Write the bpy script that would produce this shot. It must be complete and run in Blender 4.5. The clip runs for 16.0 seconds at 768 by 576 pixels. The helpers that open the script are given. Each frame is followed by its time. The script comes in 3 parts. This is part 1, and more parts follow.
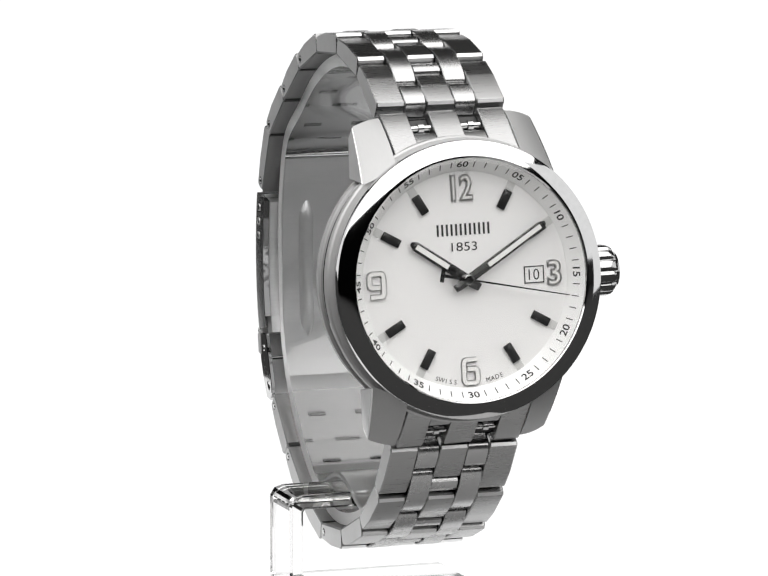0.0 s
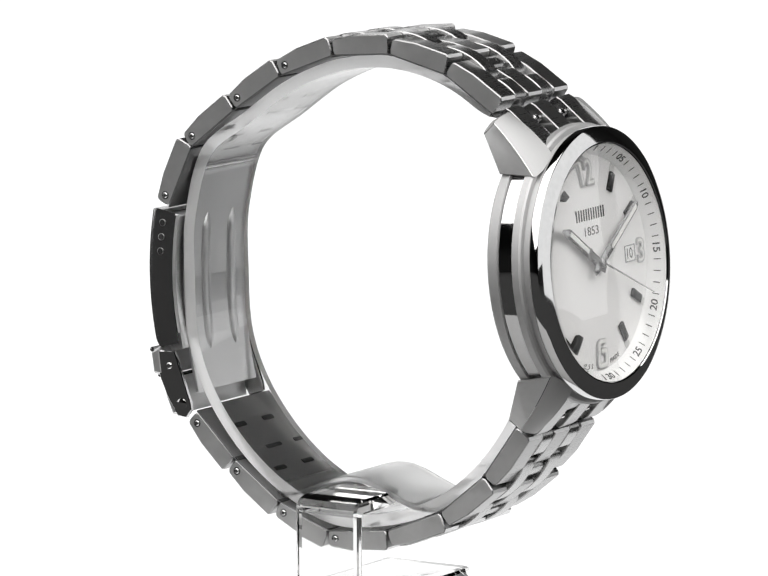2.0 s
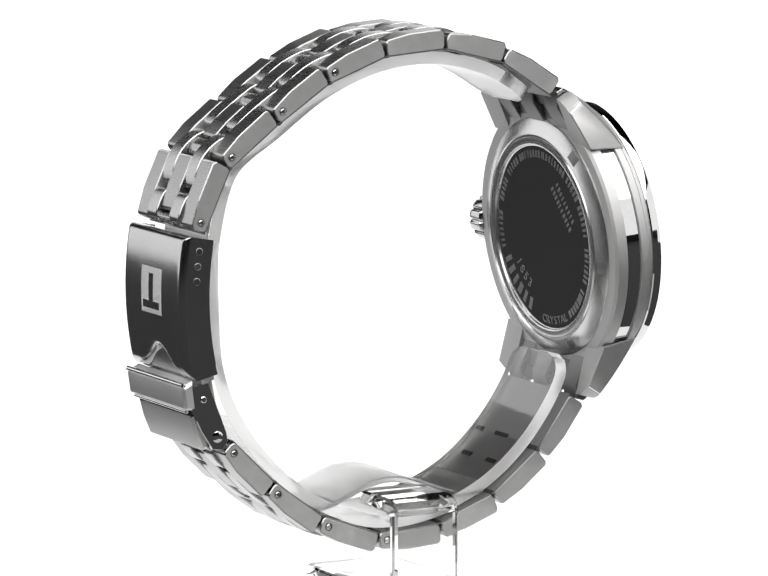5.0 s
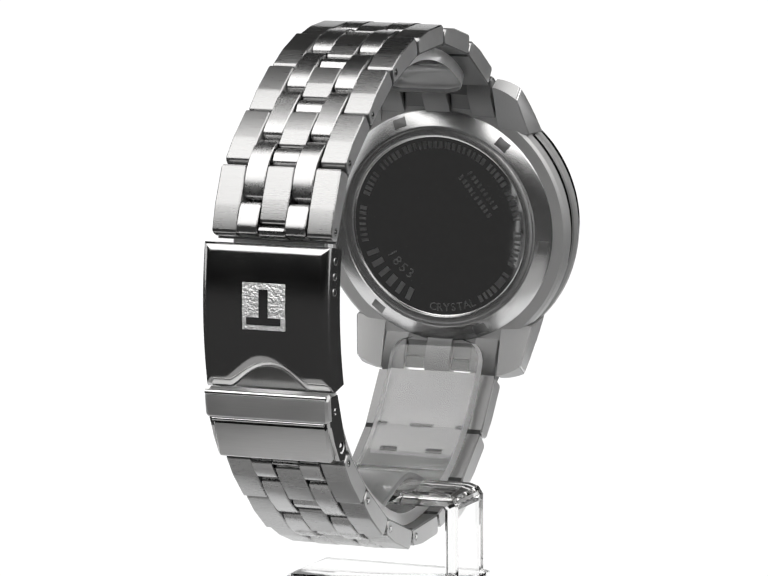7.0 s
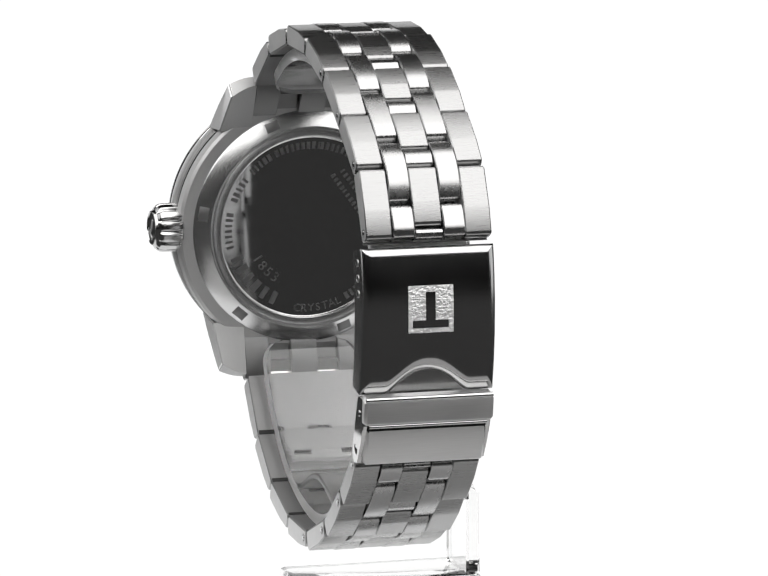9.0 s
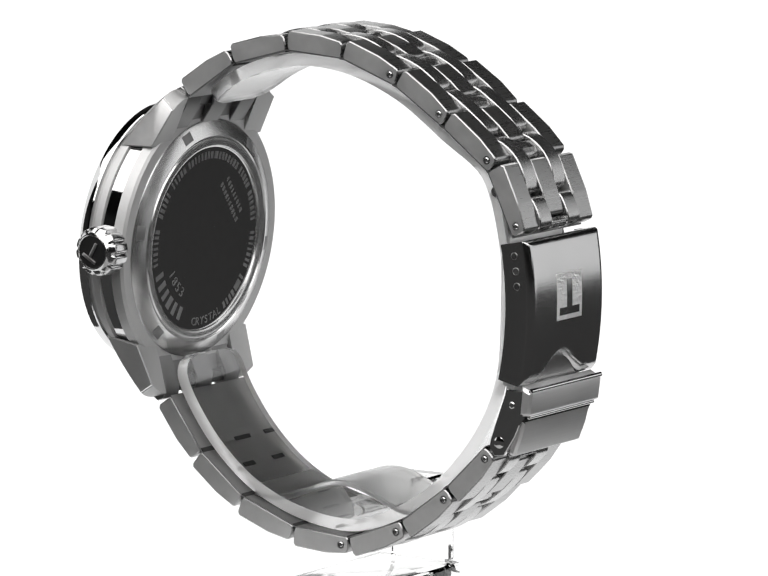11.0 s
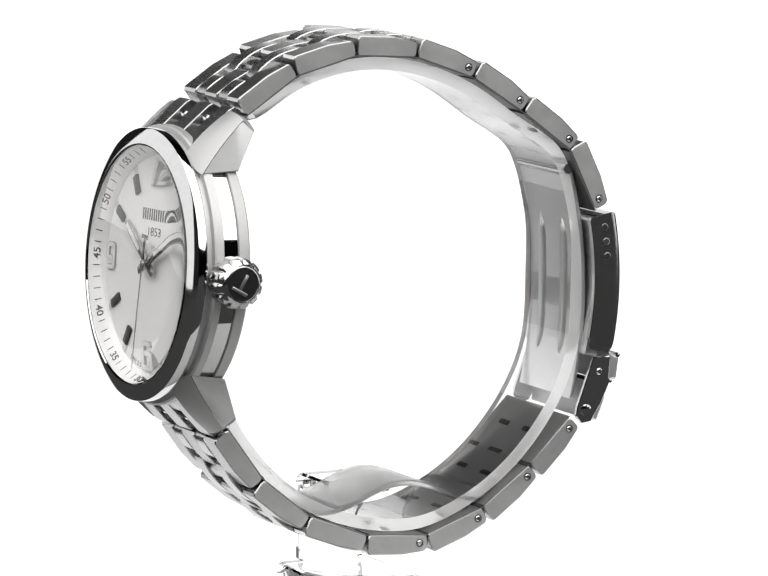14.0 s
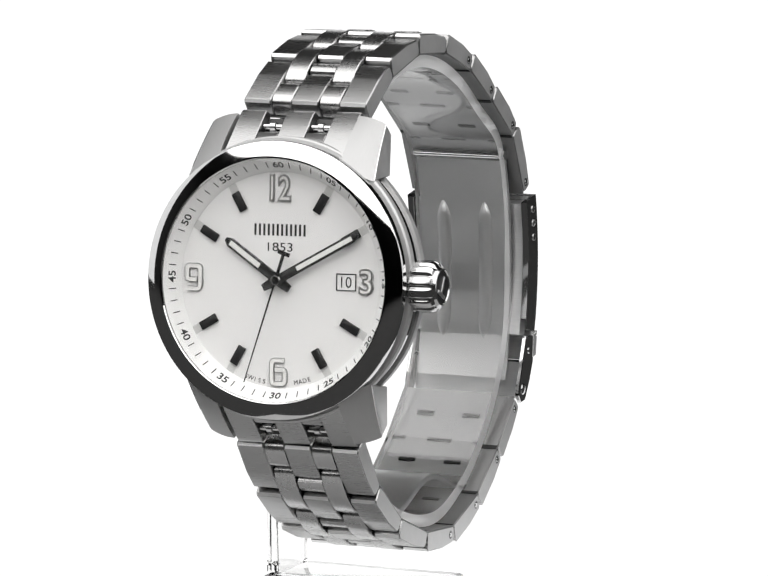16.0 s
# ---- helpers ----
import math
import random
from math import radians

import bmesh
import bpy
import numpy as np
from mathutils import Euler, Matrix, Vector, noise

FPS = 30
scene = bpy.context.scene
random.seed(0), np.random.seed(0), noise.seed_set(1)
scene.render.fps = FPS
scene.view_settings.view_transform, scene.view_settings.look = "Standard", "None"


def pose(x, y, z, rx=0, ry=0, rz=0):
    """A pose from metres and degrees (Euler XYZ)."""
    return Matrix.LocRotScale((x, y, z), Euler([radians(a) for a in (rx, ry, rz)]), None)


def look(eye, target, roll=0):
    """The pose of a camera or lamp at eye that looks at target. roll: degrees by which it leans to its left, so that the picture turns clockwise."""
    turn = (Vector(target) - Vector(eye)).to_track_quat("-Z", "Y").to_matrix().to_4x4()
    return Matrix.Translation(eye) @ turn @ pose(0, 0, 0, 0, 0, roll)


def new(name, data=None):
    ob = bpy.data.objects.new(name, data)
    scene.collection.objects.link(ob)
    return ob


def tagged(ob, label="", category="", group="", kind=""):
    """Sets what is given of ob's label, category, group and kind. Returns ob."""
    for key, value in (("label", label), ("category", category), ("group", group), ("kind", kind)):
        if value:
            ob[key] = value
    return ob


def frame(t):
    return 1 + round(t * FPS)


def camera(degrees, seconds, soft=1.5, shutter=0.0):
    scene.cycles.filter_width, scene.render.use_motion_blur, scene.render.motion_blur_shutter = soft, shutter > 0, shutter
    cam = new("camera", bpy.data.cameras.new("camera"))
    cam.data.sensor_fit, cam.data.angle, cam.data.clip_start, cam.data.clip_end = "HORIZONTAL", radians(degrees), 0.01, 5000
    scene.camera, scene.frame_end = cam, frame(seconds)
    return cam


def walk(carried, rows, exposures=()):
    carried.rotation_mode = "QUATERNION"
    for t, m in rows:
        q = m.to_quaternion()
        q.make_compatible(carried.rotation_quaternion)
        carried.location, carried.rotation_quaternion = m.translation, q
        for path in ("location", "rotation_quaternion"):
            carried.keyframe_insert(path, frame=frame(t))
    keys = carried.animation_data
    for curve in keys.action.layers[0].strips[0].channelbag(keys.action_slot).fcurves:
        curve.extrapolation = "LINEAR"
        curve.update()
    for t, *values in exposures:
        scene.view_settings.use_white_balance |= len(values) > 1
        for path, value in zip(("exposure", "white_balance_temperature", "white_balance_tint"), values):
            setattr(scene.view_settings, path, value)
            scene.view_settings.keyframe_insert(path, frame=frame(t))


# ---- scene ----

# A steel wristwatch on a clear acrylic stand turns slowly before a still camera, in front of a
# glowing white sweep. Lengths below are millimetres unless a name ends in _M.
MM = 0.001
FLOOR_Z = -46.4

cam = camera(7.865, 16.0, soft=1.4)
EYE = (0.0, -0.81716, 0.11726)
AIM = (0.00151, 0.0, -0.00021)
# the camera opens up a little while the watch stands edge-on against the white
OPENING = [(0.0, 0.0), (2.0, 0.05), (2.6, 0.2), (3.0, 0.33), (3.5, 0.27), (4.2, 0.3), (6.3, 0.0), (9.2, -0.05), (11.3, 0.15), (12.0, 0.5), (12.6, 0.32), (14.0, 0.15), (15.0, 0.08), (16.0, 0.0)]
walk(cam, [(0.0, look(EYE, AIM, -0.228)), (16.0, look(EYE, AIM, -0.228))], OPENING)

# ---------------------------------------------------------------- light
world = bpy.data.worlds.new("studio")
world.use_nodes = True
world.node_tree.nodes["Background"].inputs[0].default_value = (1.0, 1.0, 1.0, 1)
world.node_tree.nodes["Background"].inputs[1].default_value = 0.06
scene.world = world


def softbox(name, watts, wide, deep, eye, target):
    data = bpy.data.lights.new(name, "AREA")
    data.shape, data.size, data.size_y, data.energy = "RECTANGLE", wide, deep, watts
    data.color = (1.0, 0.99, 0.98)
    ob = new(name, data)
    ob.matrix_world = look(eye, target)
    return ob


softbox("overhead_softbox", 22.0, 2.0, 1.36, (0.0, -0.335, 0.69), (0.0, -0.01, 0.0))

# ---------------------------------------------------------------- materials


def material(name):
    m = bpy.data.materials.new(name)
    m.use_nodes = True
    return m, m.node_tree.nodes, m.node_tree.links, m.node_tree.nodes["Principled BSDF"]


def steel(name, base, rough, spread, stretch, bump, scale=900.0):
    """Metal with fine grain drawn out along one axis and a slower change of polish over it."""
    m, nodes, links, bsdf = material(name)
    coord = nodes.new("ShaderNodeTexCoord")
    mapping = nodes.new("ShaderNodeMapping")
    mapping.inputs["Scale"].default_value = stretch
    links.new(coord.outputs["Object"], mapping.inputs["Vector"])
    grain = nodes.new("ShaderNodeTexNoise")
    grain.inputs["Scale"].default_value, grain.inputs["Detail"].default_value = scale, 4
    links.new(mapping.outputs["Vector"], grain.inputs["Vector"])
    slow = nodes.new("ShaderNodeTexNoise")
    slow.inputs["Scale"].default_value, slow.inputs["Detail"].default_value = 160, 3
    links.new(coord.outputs["Object"], slow.inputs["Vector"])
    both = nodes.new("ShaderNodeMath")
    both.operation = "MULTIPLY"
    links.new(grain.outputs["Fac"], both.inputs[0])
    links.new(slow.outputs["Fac"], both.inputs[1])
    span = nodes.new("ShaderNodeMapRange")
    span.inputs["From Min"].default_value, span.inputs["From Max"].default_value = 0.1, 0.45
    span.inputs["To Min"].default_value, span.inputs["To Max"].default_value = rough - spread, rough + spread
    links.new(both.outputs[0], span.inputs["Value"])
    links.new(span.outputs["Result"], bsdf.inputs["Roughness"])
    tone = nodes.new("ShaderNodeMapRange")
    tone.inputs["From Min"].default_value, tone.inputs["From Max"].default_value = 0.3, 0.7
    tone.inputs["To Min"].default_value, tone.inputs["To Max"].default_value = base * 0.97, base * 1.03
    links.new(grain.outputs["Fac"], tone.inputs["Value"])
    mix = nodes.new("ShaderNodeCombineColor")
    for k in range(3):
        links.new(tone.outputs["Result"], mix.inputs[k])
    links.new(mix.outputs[0], bsdf.inputs["Base Color"])
    bsdf.inputs["Metallic"].default_value = 1.0
    if bump:
        relief = nodes.new("ShaderNodeBump")
        relief.inputs["Strength"].default_value, relief.inputs["Distance"].default_value = min(bump, 1.0), 0.00004 if bump < 1 else 0.0004
        links.new(grain.outputs["Fac"], relief.inputs["Height"])
        links.new(relief.outputs["Normal"], bsdf.inputs["Normal"])
    return m


BRUSHED = steel("brushed_steel", 0.375, 0.28, 0.015, (0.2, 6.0, 6.0), 0.0, 1400.0)
CLASP = steel("smooth_satin_clasp", 0.47, 0.17, 0.03, (0.2, 6.0, 6.0), 0.05, 1400.0)
SATIN = steel("satin_steel_sides", 0.51, 0.32, 0.05, (6.0, 0.6, 0.6), 0.1, 1400.0)
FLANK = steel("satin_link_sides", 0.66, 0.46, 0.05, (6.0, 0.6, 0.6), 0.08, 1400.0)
# much paler than the links: a highlight painted on their end bevels
GLINT = steel("edge_highlight_steel", 0.85, 0.5, 0.05, (0.2, 6.0, 6.0), 0.05, 1400.0)
SOFT = steel("soft_polished_steel", 0.46, 0.27, 0.03, (1.0, 1.0, 1.0), 0.0)
RINGED = steel("turned_steel", 0.64, 0.26, 0.012, (1.0, 1.0, 1.0), 0.0)
BEZEL = steel("polished_bezel", 0.64, 0.055, 0.015, (1.0, 1.0, 1.0), 0.0)
LOCK = steel("satin_lock", 0.74, 0.45, 0.04, (0.2, 6.0, 6.0), 0.05, 1400.0)
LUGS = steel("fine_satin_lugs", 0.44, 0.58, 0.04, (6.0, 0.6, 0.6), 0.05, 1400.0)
CROWN = steel("worn_polished_crown", 0.52, 0.18, 0.05, (1.0, 1.0, 1.0), 0.0)
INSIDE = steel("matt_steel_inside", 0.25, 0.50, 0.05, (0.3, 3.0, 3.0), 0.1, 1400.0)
CASE = steel("satin_case_flank", 0.54, 0.60, 0.05, (6.0, 0.6, 0.6), 0.1, 1400.0)
BLADE = steel("pale_satin_blade", 0.86, 0.37, 0.06, (0.3, 3.0, 3.0), 0.15, 1400.0)
POLISHED = steel("polished_steel", 0.68, 0.07, 0.03, (1.0, 1.0, 1.0), 0.0)
MIRROR = steel("mirror_steel", 0.62, 0.04, 0.015, (1.0, 1.0, 1.0), 0.0)
BACK = steel("mirror_caseback_centre", 0.45, 0.05, 0.02, (1.0, 1.0, 1.0), 0.0)
GRAINED = steel("sandblasted_steel", 0.85, 0.5, 0.1, (1.0, 1.0, 1.0), 1.0, 2700.0)
ENGRAVED = steel("engraved_steel", 0.22, 0.5, 0.08, (1.0, 1.0, 1.0), 0.5, 2500.0)
HAND = steel("dark_polished_hands", 0.42, 0.16, 0.04, (1.0, 1.0, 1.0), 0.0)
BLACKENED = steel("dark_polished_markers", 0.06, 0.42, 0.04, (1.0, 1.0, 1.0), 0.0)


def paint(name, colour, rough, grain=0.04, coat=0.0, sheen=0.5):
    m, nodes, links, bsdf = material(name)
    bsdf.inputs["Specular IOR Level"].default_value = sheen
    noise_node = nodes.new("ShaderNodeTexNoise")
    noise_node.inputs["Scale"].default_value, noise_node.inputs["Detail"].default_value = 700, 5
    coord = nodes.new("ShaderNodeTexCoord")
    links.new(coord.outputs["Object"], noise_node.inputs["Vector"])
    ramp = nodes.new("ShaderNodeValToRGB")
    ramp.color_ramp.elements[0].color = tuple(c * (1 - grain) for c in colour) + (1,)
    ramp.color_ramp.elements[1].color = tuple(min(1, c * (1 + grain)) for c in colour) + (1,)
    links.new(noise_node.outputs["Fac"], ramp.inputs["Fac"])
    links.new(ramp.outputs["Color"], bsdf.inputs["Base Color"])
    bsdf.inputs["Roughness"].default_value = rough
    bsdf.inputs["Coat Weight"].default_value = coat
    return m


DIAL = paint("silvery_white_dial", (0.76, 0.756, 0.748), 0.45, 0.015)
FLANGE = paint("white_flange", (0.79, 0.79, 0.78), 0.4, 0.01)
PRINT = paint("black_print", (0.02, 0.02, 0.02), 0.5)
PALE = paint("pale_grey_lume", (0.54, 0.54, 0.53), 0.6)
LUME = paint("white_lume", (0.73, 0.73, 0.71), 0.6)
# black that stands in for the shade inside slots, holes and gaps
HOLE_SHADE = paint("hole_shade", (0.01, 0.01, 0.01), 0.7)
DATE = paint("white_date_disc", (0.75, 0.75, 0.74), 0.5)


def clear(name, ior, tint=(1, 1, 1), rough=0.0, through_part=1.0):
    m, nodes, links, bsdf = material(name)
    bsdf.inputs["Base Color"].default_value = tint + (1,)
    bsdf.inputs["Transmission Weight"].default_value = through_part
    bsdf.inputs["IOR"].default_value = ior
    smear = nodes.new("ShaderNodeTexNoise")
    smear.inputs["Scale"].default_value = 180
    coord = nodes.new("ShaderNodeTexCoord")
    links.new(coord.outputs["Object"], smear.inputs["Vector"])
    span = nodes.new("ShaderNodeMapRange")
    span.inputs["From Min"].default_value, span.inputs["From Max"].default_value = 0.45, 0.75
    span.inputs["To Min"].default_value, span.inputs["To Max"].default_value = rough, rough + 0.03
    links.new(smear.outputs["Fac"], span.inputs["Value"])
    links.new(span.outputs["Result"], bsdf.inputs["Roughness"])
    return m


CRYSTAL = clear("sapphire_crystal", 1.5)

BAND = clear("clear_acrylic_band", 1.47, (1.0, 1.0, 1.0), 0.02)
FROSTED = clear("sawn_acrylic_edge", 1.25, (1.0, 1.0, 1.0), 0.3, 0.62)
HAZY = clear("hazy_acrylic", 1.47, (0.99, 0.99, 0.985), 0.3)
SCUFFED = clear("scuffed_acrylic", 1.49, (0.985, 0.985, 0.98), 0.03)


def glowing(name, strength):
    m = bpy.data.materials.new(name)
    m.use_nodes = True
    nodes, links = m.node_tree.nodes, m.node_tree.links
    nodes.remove(nodes["Principled BSDF"])
    glow = nodes.new("ShaderNodeEmission")
    glow.inputs["Color"].default_value, glow.inputs["Strength"].default_value = (1, 1, 1, 1), strength
    links.new(glow.outputs[0], nodes["Material Output"].inputs["Surface"])
    return m


GLOW = glowing("backlit_white_acrylic", 1.08)
PAPER = paint("black_velvet", (0.04, 0.04, 0.04), 0.9, sheen=0.0)
CARD = paint("pale_card", (0.38, 0.38, 0.38), 0.9, 0.02, sheen=0.0)
WALL = paint("dark_studio_wall", (0.04, 0.04, 0.04), 0.9, 0.2, sheen=0.0)

# ---------------------------------------------------------------- mesh helpers


def finish(name, verts, faces, mat, parent=None, label="", m=None, angle=32, scale=MM, other=None, axis=2, low=-0.6, flank=None, glint_mat=None):
    """One mesh object from vertices in millimetres, in its parent's space."""
    me = bpy.data.meshes.new(name)
    me.from_pydata([tuple(c * scale for c in v) for v in verts], [], faces)
    bm = bmesh.new()
    bm.from_mesh(me)
    bmesh.ops.recalc_face_normals(bm, faces=bm.faces)
    bm.to_mesh(me)
    bm.free()
    for p in me.polygons:
        p.use_smooth = True
    me.set_sharp_from_angle(angle=radians(angle))
    me.materials.append(mat)
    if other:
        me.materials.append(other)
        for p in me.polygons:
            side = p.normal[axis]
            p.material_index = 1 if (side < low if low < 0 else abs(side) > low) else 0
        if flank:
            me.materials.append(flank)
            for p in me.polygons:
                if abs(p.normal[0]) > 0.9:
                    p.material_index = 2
        # faces of the end bevel take the painted highlight
        if glint_mat:
            me.materials.append(glint_mat)
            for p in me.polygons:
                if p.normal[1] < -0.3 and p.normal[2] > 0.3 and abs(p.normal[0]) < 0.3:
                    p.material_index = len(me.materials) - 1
    return place(name, me, parent, label, m)


def place(name, me, parent=None, label="", m=None):
    ob = new(name, me)
    ob.parent = parent
    if m is not None:
        ob.matrix_basis = m
    if label:
        tagged(ob, label)
    return ob


def inset(poly, d):
    """A closed outline (y, z) drawn in by d."""
    n, out = len(poly), []
    area = sum(poly[i][0] * poly[(i + 1) % n][1] - poly[(i + 1) % n][0] * poly[i][1] for i in range(n))
    sign = 1 if area > 0 else -1
    for i in range(n):
        a, b, c = Vector(poly[i - 1]), Vector(poly[i]), Vector(poly[(i + 1) % n])
        e, f = (b - a), (c - b)
        e = e.normalized() if e.length > 1e-9 else f.normalized()
        f = f.normalized() if f.length > 1e-9 else e
        nn = Vector((-(e.y + f.y), e.x + f.x))
        nn = nn.normalized() if nn.length > 1e-9 else Vector((-e.y, e.x))
        k = max(0.5, nn.dot(Vector((-e.y, e.x))))
        out.append(tuple(b + nn * sign * d / k))
    return out


def prism(poly, x0, x1, edge=0.12, strip=False):
    """An outline (y, z) drawn out from x0 to x1, with a small chamfer at both ends. strip: the outline is a band, its second half running back along the first."""
    n = len(poly)
    rings = [(x0, inset(poly, edge)), (x0 + edge, poly), (x1 - edge, poly), (x1, inset(poly, edge))]
    verts = [(x, y, z) for x, p in rings for y, z in p]
    faces = [(k * n + i, k * n + (i + 1) % n, (k + 1) * n + (i + 1) % n, (k + 1) * n + i) for k in range(3) for i in range(n)]
    for o in (0, 3 * n):
        if strip:
            faces += [(o + i, o + i + 1, o + n - 2 - i, o + n - 1 - i) for i in range(n // 2 - 1)]
        else:
            faces.append(tuple(o + i for i in range(n)))
    return verts, faces


def merged(*pieces):
    verts, faces = [], []
    for v, f in pieces:
        k = len(verts)
        verts += v
        faces += [tuple(i + k for i in q) for q in f]
    return verts, faces


def moved(piece, m):
    return [tuple(m @ Vector(v)) for v in piece[0]], piece[1]


def lathe(profile, segments=144, closed=False, wave=None):
    """Radius and height pairs turned about z."""
    n, verts, faces = len(profile), [], []
    for k in range(segments):
        a = 2 * math.pi * k / segments
        for i, (r, h) in enumerate(profile):
            rr = r + (wave(i, a) if wave else 0)
            verts.append((rr * math.sin(a), rr * math.cos(a), h))
    for k in range(segments):
        j = (k + 1) % segments
        for i in range(n if closed else n - 1):
            faces.append((k * n + i, k * n + (i + 1) % n, j * n + (i + 1) % n, j * n + i))
    if not closed:
        for i in (0, n - 1):
            if profile[i][0] > 1e-6:
                faces.append(tuple(k * n + i for k in range(segments)))
    return verts, faces


def hull(points, bevel=0.0):
    bm = bmesh.new()
    for p in points:
        bm.verts.new(p)
    out = bmesh.ops.convex_hull(bm, input=bm.verts)
    loose = [v for v in bm.verts if not v.link_faces]
    bmesh.ops.delete(bm, geom=loose, context="VERTS")
    bmesh.ops.dissolve_limit(bm, angle_limit=radians(3), verts=bm.verts, edges=bm.edges)
    if bevel:
        bmesh.ops.bevel(bm, geom=list(bm.edges), offset=bevel, segments=2, profile=0.5, affect="EDGES")
    bm.verts.index_update()
    piece = [tuple(v.co) for v in bm.verts], [tuple(v.index for v in f.verts) for f in bm.faces]
    bm.free()
    return piece


def block(x0, x1, y0, y1, z0, z1, r=0.3):
    return hull([(x, y, z) for x in (x0, x1) for y in (y0, y1) for z in (z0, z1)], r)


def lettering(text, height, depth=0.03, grow=0.0, align="CENTER"):
    """Flat letters in the xy plane, of that height in millimetres, centred, as vertices and faces."""
    cu = bpy.data.curves.new("letters", "FONT")
    cu.body, cu.size, cu.extrude, cu.offset = text, 1.0, 0.0, grow
    cu.align_x, cu.resolution_u = "CENTER", 4
    ob = new("letters", cu)
    dg = bpy.context.evaluated_depsgraph_get()
    dg.update()
    me = bpy.data.meshes.new_from_object(ob.evaluated_get(dg))
    vs = [v.co.copy() for v in me.vertices]
    fs = [tuple(p.vertices) for p in me.polygons]
    edge = {}
    for p in me.polygons:
        for a, b in p.edge_keys:
            edge[(a, b)] = edge.get((a, b), 0) + 1
    bpy.data.objects.remove(ob)
    bpy.data.meshes.remove(me)
    bpy.data.curves.remove(cu)
    lo, hi = min(v.y for v in vs), max(v.y for v in vs)
    x0, x1 = min(v.x for v in vs), max(v.x for v in vs)
    k = height / (hi - lo)
    flat = [((v.x - (x0 + x1) / 2) * k, (v.y - (lo + hi) / 2) * k) for v in vs]
    n = len(flat)
    verts = [(x, y, depth) for x, y in flat] + [(x, y, 0.0) for x, y in flat]
    faces = fs + [(a, b, b + n, a + n) for (a, b), c in edge.items() if c == 1]
    return verts, faces


def ribbon(line, half, depth):
    """A flat stroke of that half width along a line in the xy plane."""
    pts = [Vector(p) for p in line]
    verts, n = [], len(pts)
    for i, p in enumerate(pts):
        d0 = (p - pts[i - 1]).normalized() if i else (pts[1] - p).normalized()
        d1 = (pts[i + 1] - p).normalized() if i < n - 1 else d0
        side = Vector((-(d0 + d1).y, (d0 + d1).x)).normalized()
        w = half / max(0.5, side.dot(Vector((-d0.y, d0.x))))
        for s in (-w, w):
            verts += [(p.x + side.x * s, p.y + side.y * s, z) for z in (0.0, depth)]
    faces = []
    for i in range(n - 1):
        o, q = 4 * i, 4 * i + 4
        faces += [(o + 1, q + 1, q + 3, o + 3), (o, o + 1, q + 1, q), (o + 2, q + 2, q + 3, o + 3), (o, q, q + 2, o + 2)]
    faces += [(0, 2, 3, 1), (4 * n - 4, 4 * n - 3, 4 * n - 1, 4 * n - 2)]
    return verts, faces


def squeezed(piece, kx):
    return [(x * kx, y, z) for x, y, z in piece[0]], piece[1]


# ---------------------------------------------------------------- the setting


def sweep():
    """A glowing floor that curves up into a wall."""
    path = [(-0.012, FLOOR_Z * MM), (0.016, FLOOR_Z * MM), (0.30, FLOOR_Z * MM)]
    for k in range(1, 13):
        a = radians(90 * k / 12)
        path.append((0.30 + 0.25 * math.sin(a), FLOOR_Z * MM + 0.25 * (1 - math.cos(a))))
    verts = [(side * (0.048 + 0.5 * (min(y, 0.016) + 0.012) + 0.36 * max(0.0, y - 0.016)), y, z) for side in (-1, 1) for y, z in path]
    n = len(path)
    back = [(x, y + 0.004, z - 0.004) for x, y, z in verts]
    faces = [(i, i + 1, n + i + 1, n + i) for i in range(n - 1)]
    faces += [tuple(2 * n + i for i in reversed(f)) for f in faces]
    rim = list(range(n)) + list(range(2 * n - 1, n - 1, -1))
    faces += [(rim[i], rim[(i + 1) % len(rim)], rim[(i + 1) % len(rim)] + 2 * n, rim[i] + 2 * n) for i in range(len(rim))]
    ob = finish("backdrop", verts + back, faces, GLOW, scale=1)
    tagged(ob, "seamless white backlit sweep behind the watch", "backdrop", kind="structure")


def studio():
    for name, x, y0, y1, z0, z1 in (("side_panel_left", -640, -70, 620, -30, 540), ("side_panel_right", 620, -180, 300, -60, 400),
                                    ("side_panel_front", 620, -390, -184, 40, 400)):
        v, f = block(x, x + 20, y0, y1, z0, z1, 2)
        tagged(finish(name, v, f, GLOW), "raised white side light panel", "light panel", kind="structure")
    v, f = block(-1500, 1500, -2200, 1240, FLOOR_Z - 35, FLOOR_Z - 5, 1)
    tagged(finish("floor", v, f, PAPER), "table top under black velvet round the sweep", "table top", kind="structure")
    v, f = block(-48, 48, -64, -12.5, FLOOR_Z - 4.9, FLOOR_Z, 0.4)
    tagged(finish("floor_sheet", v, f, CARD), "strip of plain pale card before the stand", "card", kind="structure")
    for name, b in (("wall_front", (-1500, 1500, -2260, -2200, FLOOR_Z - 30, 1700)), ("wall_left", (-1560, -1500, -2260, 1300, FLOOR_Z - 30, 1700)),
                    ("wall_right", (1500, 1560, -2260, 1300, FLOOR_Z - 30, 1700)), ("wall_back", (-1500, 1500, 1240, 1300, FLOOR_Z - 30, 1700))):
        v, f = block(*b, 1)
        tagged(finish(name, v, f, WALL), "dark plain studio wall", "wall", kind="structure")
    v, f = block(-1560, 1560, -2260, 1300, 1700, 1760, 1)
    tagged(finish("ceiling", v, f, WALL), "dark plain studio ceiling", "ceiling", kind="structure")


sweep()
studio()

